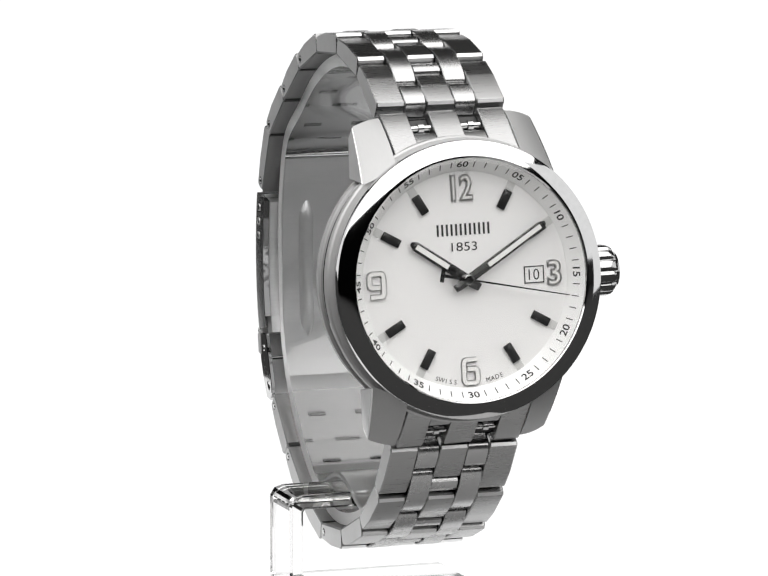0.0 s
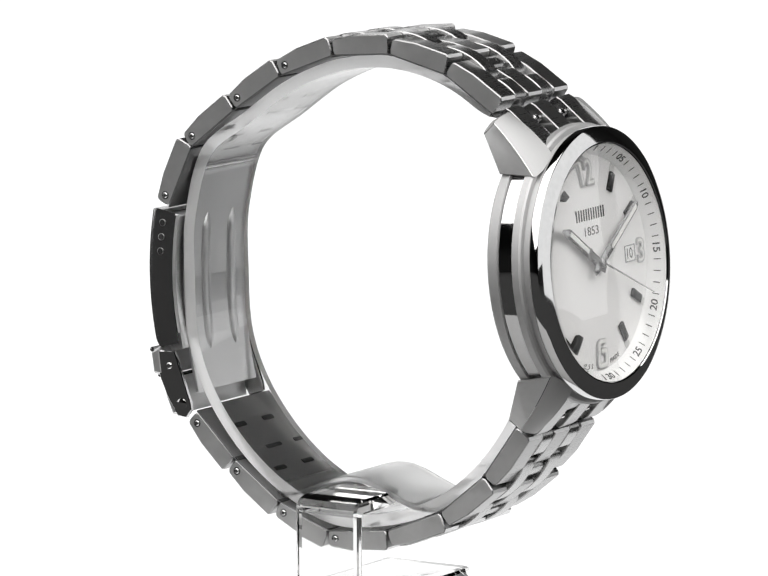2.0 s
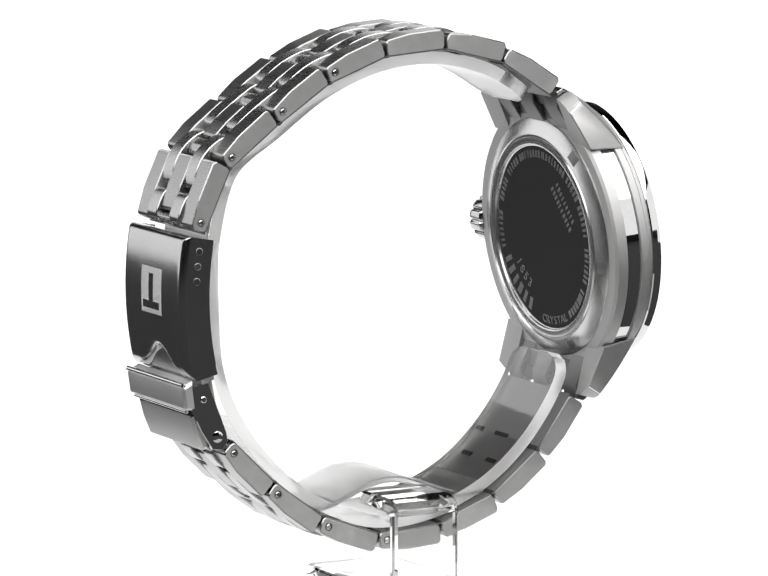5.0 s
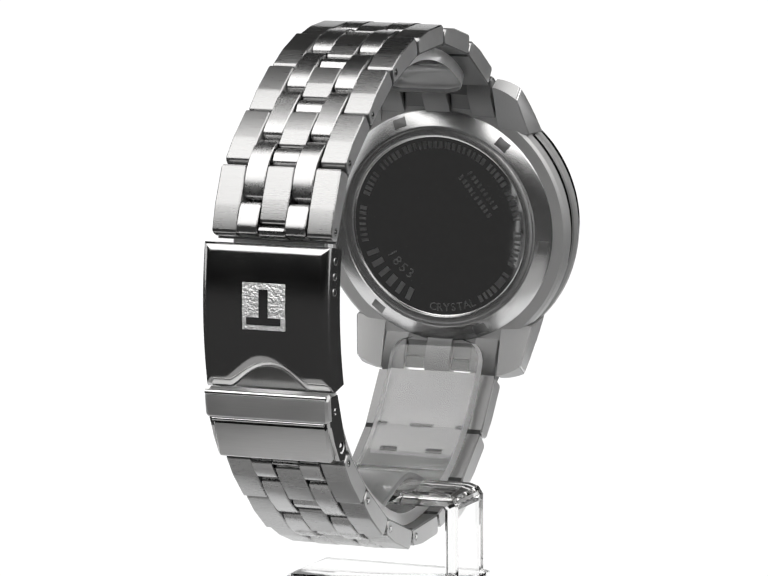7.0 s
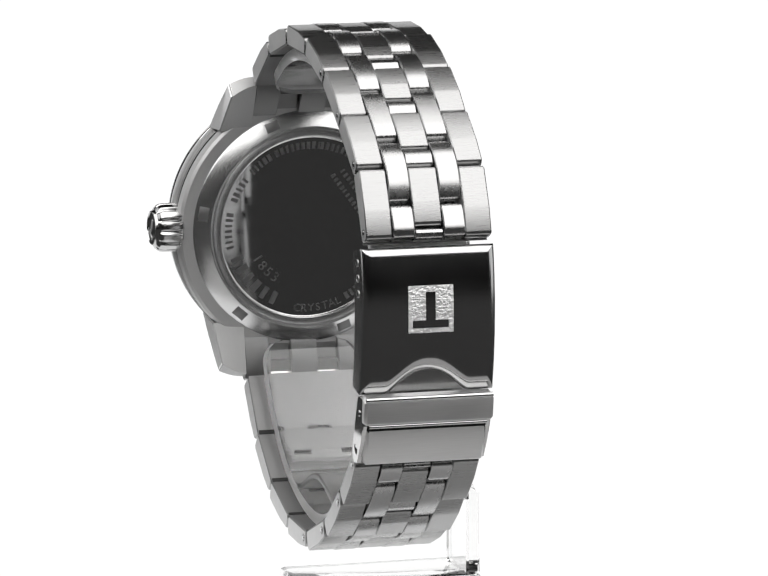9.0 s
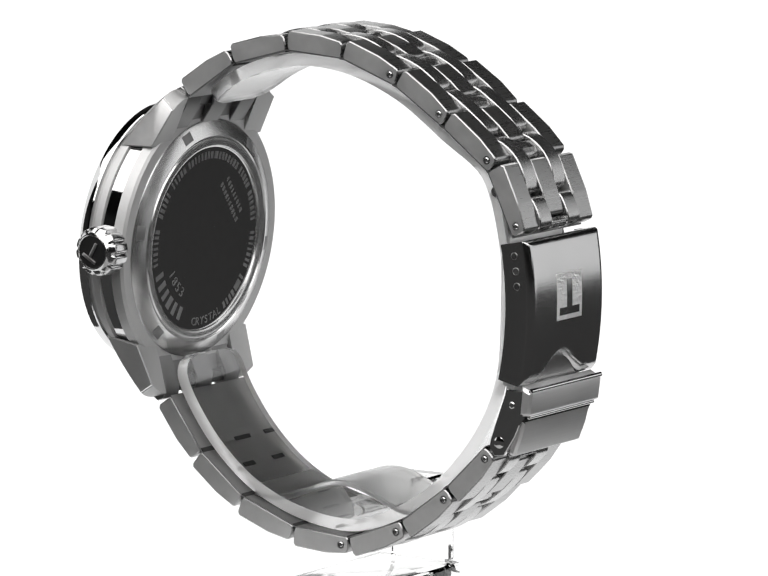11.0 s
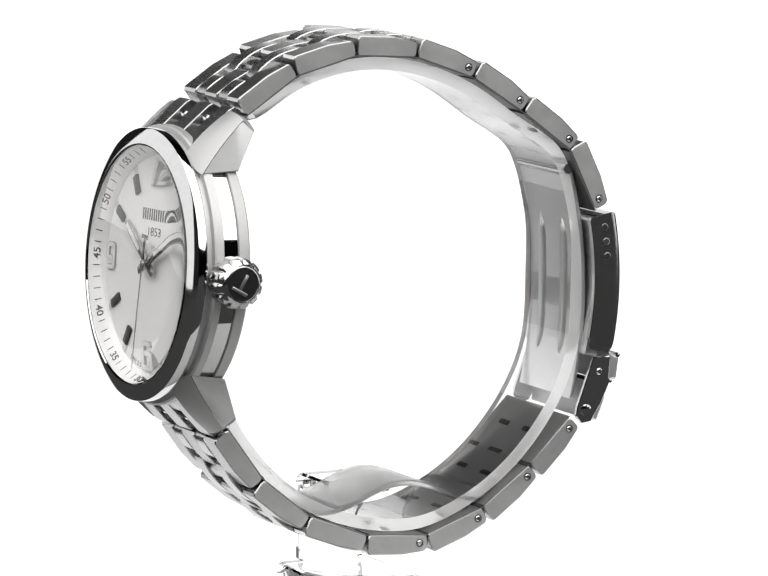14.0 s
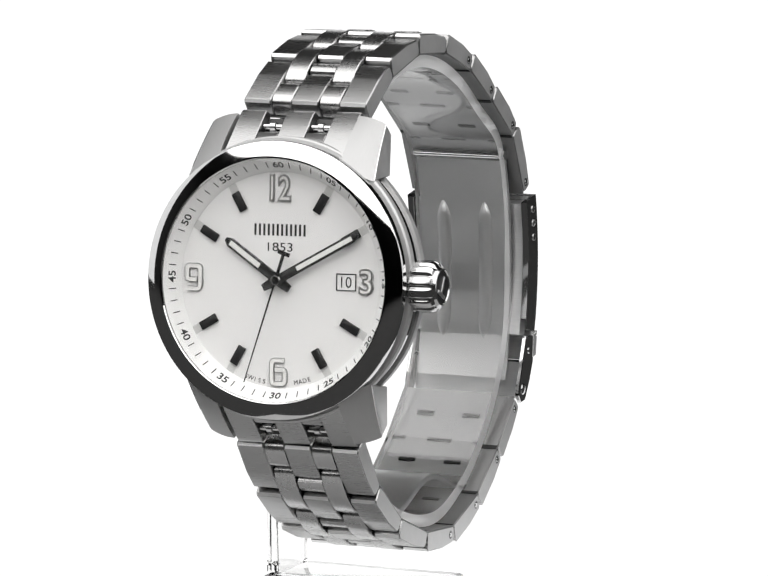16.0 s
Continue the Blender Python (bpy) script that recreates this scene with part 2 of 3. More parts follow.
# ---------------------------------------------------------------- the watch
watch = new("wristwatch")
tagged(watch, "steel wristwatch with white dial and link bracelet on a clear stand", "watch")

# The head's own space: x to three o'clock, y to twelve, z out of the dial.
TILT = 5.0
HEAD = Matrix.Translation((1.9 * MM, -36.6 * MM, 5.9 * MM)) @ Matrix.Rotation(radians(0.9), 4, "Z") @ Matrix.Rotation(radians(90 - TILT), 4, "X") @ Matrix.Rotation(radians(1.1), 4, "Z")


CASE_AT = HEAD @ Matrix.Translation((-0.2 * MM, 0, 0))
DIAL_AT = HEAD @ Matrix.Translation((0, 0, -0.45 * MM))


def on_dial(angle, r, h, slope=0.0, flip=False):
    """Where a mark stands that many degrees past twelve."""
    m = Matrix.Rotation(radians(-angle), 4, "Z") @ Matrix.Translation((0, r, h)) @ Matrix.Rotation(radians(slope), 4, "X")
    return m @ Matrix.Rotation(math.pi, 4, "Z") if flip else m


def in_mm(m):
    """A pose given in millimetres, in metres."""
    out = m.copy()
    out.translation = m.translation * MM
    return out


def lug_shape(side, end):
    """A lug from the end link to its upright flank, and the narrow polished bevel along its outer edge, as two pieces."""
    columns = []
    for u in (0.0, 0.2, 0.4, 0.55, 0.7, 0.8, 0.9, 0.96, 1.0):
        x = 9.5 + 4.73 * u
        start = (math.sqrt(19.35 ** 2 - x * x) + 1.2 * u ** 3, 0.15 - 0.65 * u ** 3)
        tip = (23.3 - 1.0 * u ** 1.8, -6.5 - 0.4 * u ** 2)
        col = []
        for k in range(11):
            v = k / 10
            bulge = 0.42 * 4 * v * (1 - v) * (1 - 0.35 * u ** 3)
            col.append((x - 0.95 * v * u, start[0] + (tip[0] - start[0]) * v + bulge * 0.65, start[1] + (tip[1] - start[1]) * v + bulge * 0.75))
        col.append((x - 0.95 * u, 22.4 - 1.6 * u ** 1.6, -8.7 - 0.1 * u))
        col.append((x, 14.9, -6.15))
        columns.append(col)
    edge = columns[-1]
    mid = Vector((0, 17.6, -4.9))
    face = [(x + 0.20, y + (mid.y - y) * 0.06, z + (mid.z - z) * 0.06) for x, y, z in edge]
    n = len(edge)
    columns.append(face)
    verts = [(side * x, end * y, z) for col in columns for x, y, z in col]
    faces = [(c * n + i, c * n + (i + 1) % n, (c + 1) * n + (i + 1) % n, (c + 1) * n + i) for c in range(len(columns) - 1) for i in range(n)]
    faces += [tuple(range(n)), tuple((len(columns) - 1) * n + i for i in range(n))]
    rows = []
    for k in range(12):
        (x0, y0, z0), (x1, y1, z1) = edge[k], face[k]
        up = Vector((0.02, (y0 - y1) * 0.12, (z0 - z1) * 0.12))
        rows += [Vector((x0 - 0.12, y0, z0)) + up, Vector((x1, y1, z1)) + up, Vector((x0 - 0.4, y1 + (mid.y - y1) * 0.1, z1 + (mid.z - z1) * 0.1))]
    bevel_v = [(side * p.x, end * p.y, p.z) for p in rows]
    bevel_f = [(3 * k + a, 3 * k + b, 3 * k + 3 + b, 3 * k + 3 + a) for k in range(11) for a, b in ((0, 1), (1, 2), (2, 0))] + [(0, 1, 2), (33, 34, 35)]
    return (verts, faces), (bevel_v, bevel_f)


def case_and_lugs():
    flank = [(16.6, -6.4), (18.7, -6.35), (19.1, -6.0), (19.2, -5.0), (19.25, -4.5), (18.75, -4.38), (18.75, -2.17), (19.25, -2.05), (19.25, -1.0), (19.0, -0.72), (18.3, -0.62),
             (18.3, 0.3), (17.6, 0.3), (17.6, -0.4), (16.6, -0.4)]
    case = finish("case", *lathe([(r * 1.058, h) for r, h in flank], 160, closed=True), CASE, watch, "satin steel case body with a polished groove round its flank", CASE_AT)
    for side in (-1, 1):
        for end in (-1, 1):
            body, bevel = lug_shape(side, end)
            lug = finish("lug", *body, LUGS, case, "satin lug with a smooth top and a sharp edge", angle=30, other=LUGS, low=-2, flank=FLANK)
            finish("lug_bevel", *bevel, POLISHED, lug, "narrow polished bevel on the lug edge")
    for side in (-1, 1):
        # the polished panel let into the flank
        steps, strip_v, strip_f = 40, [], []
        for k in range(steps + 1):
            a = (k / steps - 0.5) * 2 * 0.80
            for w in (-4.32, -2.23):
                for r in (19.6, 20.03):
                    strip_v.append((side * r * math.cos(a), r * math.sin(a), w))
        for k in range(steps):
            o, q = 4 * k, 4 * k + 4
            strip_f += [(o + 1, o + 3, q + 3, q + 1), (o, q, q + 2, o + 2), (o, o + 1, q + 1, q), (o + 2, q + 2, q + 3, o + 3)]
        strip_f += [(0, 2, 3, 1), (4 * steps, 4 * steps + 1, 4 * steps + 3, 4 * steps + 2)]
        finish("flank_panel", strip_v, strip_f, MIRROR, case, "mirror-polished panel let into the case flank")
    return case


def bezel_and_crystal():
    ring = [(17.25, 0.2), (19.3, 0.2), (19.7, 0.32), (19.8, 0.5), (19.8, 1.55), (19.74, 1.72), (19.55, 1.84), (17.75, 2.47), (17.45, 2.5), (17.3, 2.35)]
    finish("bezel", *lathe(ring, 180, closed=True), BEZEL, watch, "mirror-polished bevelled steel bezel", HEAD, angle=25)
    glass = [(0.0, 2.75), (6.0, 2.72), (12.0, 2.62), (16.6, 2.45), (17.2, 2.32), (17.28, 2.15), (17.2, 2.0), (12.0, 2.0), (0.0, 2.0)]
    ob = finish("crystal", *lathe(glass, 96), CRYSTAL, watch, "clear domed watch crystal", HEAD)
    ob.visible_shadow = False
    return ob


def dial_face():
    dial = finish("dial", *lathe([(0.0, 0.0), (15.6, 0.0), (15.6, -0.35), (0.0, -0.35)], 128), DIAL, watch, "silvery white dial", DIAL_AT)
    flange = finish("flange", *lathe([(15.2, -0.43), (15.25, -0.25), (17.2, 1.6), (17.28, 1.95), (17.4, 1.95), (17.4, -0.43)], 160, closed=True), FLANGE, watch,
                    "white sloping minute ring with black figures", HEAD)
    slope = math.degrees(math.atan2(1.85, 1.95))
    # minute strokes
    strokes = []
    for k in range(60):
        if k % 5:
            strokes.append(moved(block(-0.07, 0.07, -0.55, 0.55, 0.0, 0.03, 0), on_dial(6 * k, 16.25, 0.71, slope)))
    finish("minute_stroke", *merged(*strokes), PRINT, flange)
    for k in range(12):
        text = "%02d" % (5 * k if k else 60)
        m = on_dial(30 * k, 16.25, 0.71, slope, flip=k in (4, 5, 6, 7, 8))
        finish("minute_figure", *moved(squeezed(lettering(text, 1.15, grow=0.015), 1.12), m), PRINT, flange)
    # applied hour figures: steel outline with a pale face
    for text, x, y, h, kx in (("12", 0.0, 12.95, 3.75, 0.80), ("3", 13.25, 0.1, 3.75, 1.0), ):
        m = Matrix.Translation((x, y, 0.0))
        fig = finish("hour_figure", *moved(squeezed(lettering(text, h, 0.28, 0.045), kx), m), SATIN, dial, "applied steel hour figure with a pale face")
        finish("figure_face", *moved(squeezed(lettering(text, h * 0.862, 0.31, -0.010), kx), m), LUME, fig)
    six = [(1.0, 1.55), (0.9, 1.62), (-0.55, 1.62), (-0.85, 1.5), (-1.0, 1.2), (-1.0, -1.2), (-0.88, -1.5), (-0.6, -1.62), (0.6, -1.62), (0.88, -1.5), (1.0, -1.2),
           (1.0, -0.1), (0.88, 0.2), (0.6, 0.32), (-0.5, 0.32)]
    for m in (Matrix.Translation((0.0, -13.0, 0.0)), Matrix.Translation((-13.3, 0.0, 0.0)) @ Matrix.Rotation(math.pi, 4, "Z")):
        fig = finish("hour_figure", *moved(ribbon(six[1:], 0.40, 0.28), m), SATIN, dial, "applied steel hour figure with a pale face")
        finish("figure_face", *moved(ribbon(six[1:], 0.27, 0.31), m), LUME, fig)
    for k in (1, 2, 4, 5, 7, 8, 10, 11):
        r0, r1 = 11.15, 13.95
        mark = finish("hour_marker", *moved(block(-0.62, 0.62, r0, r1, 0.0, 0.42, 0.1), on_dial(30 * k, 0, 0)), BLACKENED, dial, "dark faceted baton hour marker")
        finish("marker_dot", *moved(block(-0.6, 0.6, r1 + 0.05, 15.2, 0.0, 0.05, 0), on_dial(30 * k, 0, 0)), PALE, mark, "pale grey square beyond the baton")
    # the maker's name as plain bars, the year below it
    for k in range(12):
        x = -4.0 + k * 0.69
        finish("name_bar", *block(x, x + 0.30, 6.25, 7.9, 0.0, 0.05, 0), PRINT, dial)
    finish("year", *moved(squeezed(lettering("1853", 1.25), 1.25), Matrix.Translation((0.0, 4.65, 0.0))), PRINT, dial, "year 1853 in black print")
    for text, a0 in (("SWISS", 194.5), ("MADE", 165.5)):
        n = len(text)
        for i, ch in enumerate(text):
            a = a0 + (i - (n - 1) / 2) * -2.75
            finish("small_letter", *moved(lettering(ch, 0.62), on_dial(a, 14.55, 0.0, 0, True)), PRINT, dial)
    # date window
    win = finish("date_window", *merged(block(8.75, 11.75, 1.08, 1.22, 0.0, 0.14, 0), block(8.75, 11.75, -1.22, -1.08, 0.0, 0.14, 0),
                                        block(8.75, 8.89, -1.08, 1.08, 0.0, 0.14, 0), block(11.61, 11.75, -1.08, 1.08, 0.0, 0.14, 0)), HAND, dial, "framed date window")
    finish("date_disc", *block(8.89, 11.61, -1.08, 1.08, 0.0, 0.04, 0), DATE, win)
    finish("date_figure", *moved(squeezed(lettering("10", 1.55, 0.02), 0.95), Matrix.Translation((10.25, 0.0, 0.04))), PRINT, win)
    return dial


def baton(r_tail, r_tip, half, z0, z1):
    """A pointed hand lying along y."""
    return hull([(s * w, y, z) for s in (-1, 1) for w, y in ((half * 0.75, r_tail), (half, r_tail + 1.2), (half, r_tip - 0.8), (half * 0.35, r_tip)) for z in (z0, z1)]
                + [(0, y, z1 + 0.12) for y in (r_tail + 0.6, r_tip - 0.7)], 0)


def dial_turn(angle):
    return DIAL_AT @ Matrix.Rotation(radians(-angle), 4, "Z")


def hand_set():
    hour = finish("hour_hand", *baton(-2.2, 9.9, 0.72, 0.55, 0.75), HAND, watch, "polished steel hour hand with pale inlay", dial_turn(304.6), angle=15)
    finish("inlay", *hull([(s * 0.36, y, z) for s in (-1, 1) for y in (3.4, 9.0) for z in (0.86, 0.93)], 0), LUME, hour)
    minute = finish("minute_hand", *baton(-2.4, 14.0, 0.66, 1.0, 1.18), HAND, watch, "polished steel minute hand with pale inlay", dial_turn(58.4), angle=15)
    finish("inlay", *hull([(s * 0.32, y, z) for s in (-1, 1) for y in (3.6, 13.1) for z in (1.29, 1.36)], 0), LUME, minute)
    stem = hull([(-0.16, -4.0, z) for z in (1.45, 1.55)] + [(0.16, -4.0, z) for z in (1.45, 1.55)] + [(s * 0.07, 15.3, z) for s in (-1, 1) for z in (1.45, 1.55)], 0)
    tail = hull([(s * 0.24, y, z) for s in (-1, 1) for y in (-4.1, -0.5) for z in (1.44, 1.56)], 0)
    bar = hull([(s * 0.95, y, z) for s in (-1, 1) for y in (-4.35, -3.75) for z in (1.43, 1.57)], 0)
    hub = lathe([(0.0, 1.62), (0.6, 1.6), (0.72, 1.5), (0.72, 0.4), (0.0, 0.4)], 40)
    second = finish("second_hand", *merged(stem, tail, bar, hub), HAND, watch, "thin steel second hand with a crossbar tail", dial_turn(102))
    return minute, second


def crown_knob():
    m = HEAD @ Matrix.Translation((18.4 * MM, -0.35 * MM, -3.45 * MM)) @ Matrix.Rotation(radians(90), 4, "Y")

    def flutes(i, a):
        return -0.34 * max(0.0, math.cos(12 * a)) ** 2 if 3 <= i <= 8 else 0.0
    profile = [(0.0, -0.6), (2.3, -0.6), (2.3, 0.9), (3.2, 0.95), (3.62, 1.25), (3.7, 1.7), (3.7, 3.6), (3.62, 4.1), (3.4, 4.5), (3.0, 4.75), (2.75, 4.95), (2.6, 5.25), (2.45, 5.3), (2.35, 5.12), (0.0, 5.12)]
    crown = finish("crown", *lathe(profile, 192, wave=flutes), CROWN, watch, "fluted polished steel winding crown", m, angle=40)
    finish("crown_disc", *lathe([(0.0, 5.16), (2.3, 5.16), (2.3, 5.0), (0.0, 5.0)], 64), BLACKENED, crown, "dark disc in the crown end")
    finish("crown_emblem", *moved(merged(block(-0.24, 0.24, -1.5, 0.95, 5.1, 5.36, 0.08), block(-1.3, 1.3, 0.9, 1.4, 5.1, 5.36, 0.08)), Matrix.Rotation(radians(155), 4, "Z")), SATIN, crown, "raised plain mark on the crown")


def caseback():
    ring = [(14.0, -7.1), (14.1, -7.4), (14.35, -7.5), (15.15, -7.44), (15.3, -7.22), (15.55, -7.22), (15.7, -7.42), (17.9, -6.62), (18.1, -6.45), (18.1, -6.2), (13.8, -6.2), (13.8, -7.0)]
    back = finish("caseback", *lathe(ring, 160, closed=True), RINGED, watch, "brushed steel caseback ring with tool notches", CASE_AT)
    disc = finish("back_disc", *lathe([(0.0, -7.05), (13.95, -7.05), (13.95, -6.7), (0.0, -6.7)], 128), BACK, back, "dark mirror-like caseback centre with fine engraving")
    for k in range(6):
        finish("tool_notch", *moved(hull([(s * 1.1, y, z) for s in (-1, 1) for y, z in ((16.1, -7.30), (17.6, -6.76), (16.1, -6.9), (17.6, -6.5))], 0.08),
                                    on_dial(60 * k + 22, 0.0, 0.02)), INSIDE, back)
    # engraving, laid out as seen from behind: words round the rim that cannot be read as bars, the rest in letters
    behind = Matrix.Rotation(math.pi, 4, "Y")

    def on_back(angle, r, flip=False):
        return behind @ on_dial(angle, r, 7.05, 0, flip)
    rng = random.Random(4)

    def word(angle, count, r, high, pitch, flip=False):
        out = []
        for i in range(count):
            w = pitch * rng.uniform(0.35, 0.72)
            a = angle + (i - (count - 1) / 2) * pitch / r * 57.3 * (-1 if flip else 1)
            out.append(moved(block(-w / 2, w / 2, -high * 0.5, high * 0.5, 0, 0.04, 0), on_back(a, r, flip)))
        return out
    bars = []
    for angle, count in ((268, 7), (298, 5), (321, 5), (350, 9), (21, 8), (48, 5), (72, 6), (103, 7), (127, 3)):
        bars += word(angle, count, 12.7, 1.1, 0.85)
    bars += word(226, 6, 12.1, 2.0, 1.75, True) + word(139, 6, 12.7, 1.1, 0.9, True)
    for r, count in ((9.3, 9), (7.7, 10)):
        bars += [moved(block(-0.2, rng.uniform(0.05, 0.3), -0.4, 0.4, 0, 0.04, 0), behind @ Matrix.Rotation(radians(-52), 4, "Z") @ Matrix.Translation(((i - count / 2) * 0.8, r, 7.05))) for i in range(count)]
    tagged(finish("engraving", *merged(*bars), ENGRAVED, disc), "fine engraved characters as plain bars", kind="stuff")
    for i, ch in enumerate("1853"):
        finish("engraved_figure", *moved(lettering(ch, 1.5, 0.04), on_back(226 - (i - 1.5) * 8.6, 9.2, True)), ENGRAVED, disc)
    for i, ch in enumerate("CRYSTAL"):
        finish("engraved_letter", *moved(lettering(ch, 1.2, 0.04), on_back(171 - (i - 3) * 5.0, 12.7, True)), ENGRAVED, disc)


def end_links():
    for end in (-1, 1):
        top = [(16.6, -0.9), (17.4, -0.6), (18.0, -0.9), (23.4, -6.5), (23.8, -7.2), (23.3, -8.3), (21.0, -8.4), (16.6, -6.0)]
        low = [(16.6, -1.02), (17.4, -0.72), (18.0, -1.02), (20.55, -3.7), (20.75, -4.1), (20.75, -6.9), (16.6, -6.0)]
        pit = [(20.8, -6.2), (22.6, -7.7), (22.5, -8.25), (20.8, -7.6)]
        body = [(end * y, z) for y, z in top]
        sunk = [(end * y, z) for y, z in low]
        link = finish("end_link", *merged(prism(body, -9.3, -5.4), prism(body, -2.1, 2.1), prism(body, 5.4, 9.3)), BRUSHED, watch,
                      "brushed steel end link between the lugs", HEAD, other=INSIDE)
        for s in (-1, 1):
            x0, x1 = sorted((s * 2.15, s * 5.35))
            finish("filler", *prism(sunk, x0, x1), BRUSHED, link, other=INSIDE)
            # near-black floor, so the pit's shade is in its colour
            finish("pit_shade", *prism([(end * y, z) for y, z in pit], x0, x1, 0.05), BLACKENED, link, "dark gap before the first link")
            finish("spring_bar", *moved(lathe([(0.0, -1.55), (0.45, -1.5), (0.45, -0.5), (0.7, -0.4), (0.7, 0.4), (0.45, 0.5), (0.45, 1.5), (0.0, 1.55)], 20),
                                        Matrix.Translation(((x0 + x1) / 2, end * 21.5, -5.9)) @ Matrix.Rotation(radians(90), 4, "Y")), POLISHED, link)


# Joints of the bracelet on the loop, as (y, z), from the case over the top to the clasp and from the case below to the clasp.
TOP = [(-26.2, 28.6), (-17.75, 34.2), (-7.9, 36.75), (2.1, 36.05), (11.6, 32.5), (19.9, 26.95), (28.0, 20.7), (32.4, 11.1)]
LOW = [(-30.0, -17.9), (-24.25, -26.0), (-16.5, -32.3), (-6.9, -36.0), (3.2, -36.75), (12.75, -33.3), (20.8, -27.4), (27.7, -20.6)]
MID_X = 1.75
LEAN = radians(-0.5)


def link_outline(length, thick, crown, under=0.6, bevel=0.0):
    """A link seen from the side: domed outside, nearly flat inside, rounded ends, and a bevel on the end towards the case."""
    h = length / 2
    lip = thick / 2 - crown
    top = [(-h + 0.42, thick / 2 - 0.14), (-h + 0.75, thick / 2), (0.14 * h, thick / 2), (0.2 * h, thick / 2 - 0.015), (0.26 * h, thick / 2 - 0.05),
           (h - 0.58, lip)]
    ends = lip
    right = [(h - 0.38, ends - 0.06), (h - 0.14, ends - 0.28), (h, ends - 0.66), (h, -thick / 2 + 0.75), (h - under / 3, -thick / 2 + 0.25), (h - under, -thick / 2)]
    left = [(-y, z + (crown - 0.14 if z > 0 else 0.0)) for y, z in reversed(right)]
    if bevel:
        left = [(y, z) for y, z in left if z < thick / 2 - 0.6]
        top = [(-h, thick / 2 - 0.45), (-h + bevel, thick / 2 - 0.04), (-h + bevel + 0.3, thick / 2)] + [q for q in top if q[0] > -h + 0.8]
    return top + right + left


def bent_outline(length, thick, sag):
    """A narrow link seen from the side: it rises by sag in its middle and so follows the bend of its neighbours."""
    h, t = length / 2, thick / 2
    rise = [(k / 8 * 2 - 1) for k in range(9)]
    top = [(u * (h - 0.55), t + sag * (1 - u * u) - (0.10 if abs(u) > 0.99 else 0.0)) for u in rise]
    under = [(u * (h - 0.3), -t + sag * (1 - u * u)) for u in reversed(rise)]
    return top + [(h - 0.22, t - 0.34), (h, t - 0.75), (h, -t + 0.3)] + under + [(-h, -t + 0.3), (-h, t - 0.75), (-h + 0.22, t - 0.34)]


def along(a, b, out):
    """The pose of a link from joint a to joint b: y along it, z outwards."""
    a, b = Vector((0, *a)), Vector((0, *b))
    mid, y = (a + b) / 2, (b - a).normalized()
    x = Vector((1, 0, 0))
    z = x.cross(y)
    if z.dot(mid) < 0:
        x = -x
        z = x.cross(y)
    mid = mid + z * out
    mid.x = MID_X + mid.z * math.tan(LEAN)
    return Matrix(((x.x, y.x, z.x, mid.x), (x.y, y.y, z.y, mid.y), (x.z, y.z, z.z, mid.z), (0, 0, 0, 1)))


def pin_head(parent, x, y, z, r=0.42, sign=1):
    pin = finish("pin", *moved(lathe([(0.0, 0.1), (r * 0.7, 0.1), (r, 0.0), (r, -0.4), (0.0, -0.4)], 20),
                               Matrix.Translation((x, y, z)) @ Matrix.Rotation(radians(90 * sign), 4, "Y")), POLISHED, parent)
    return pin


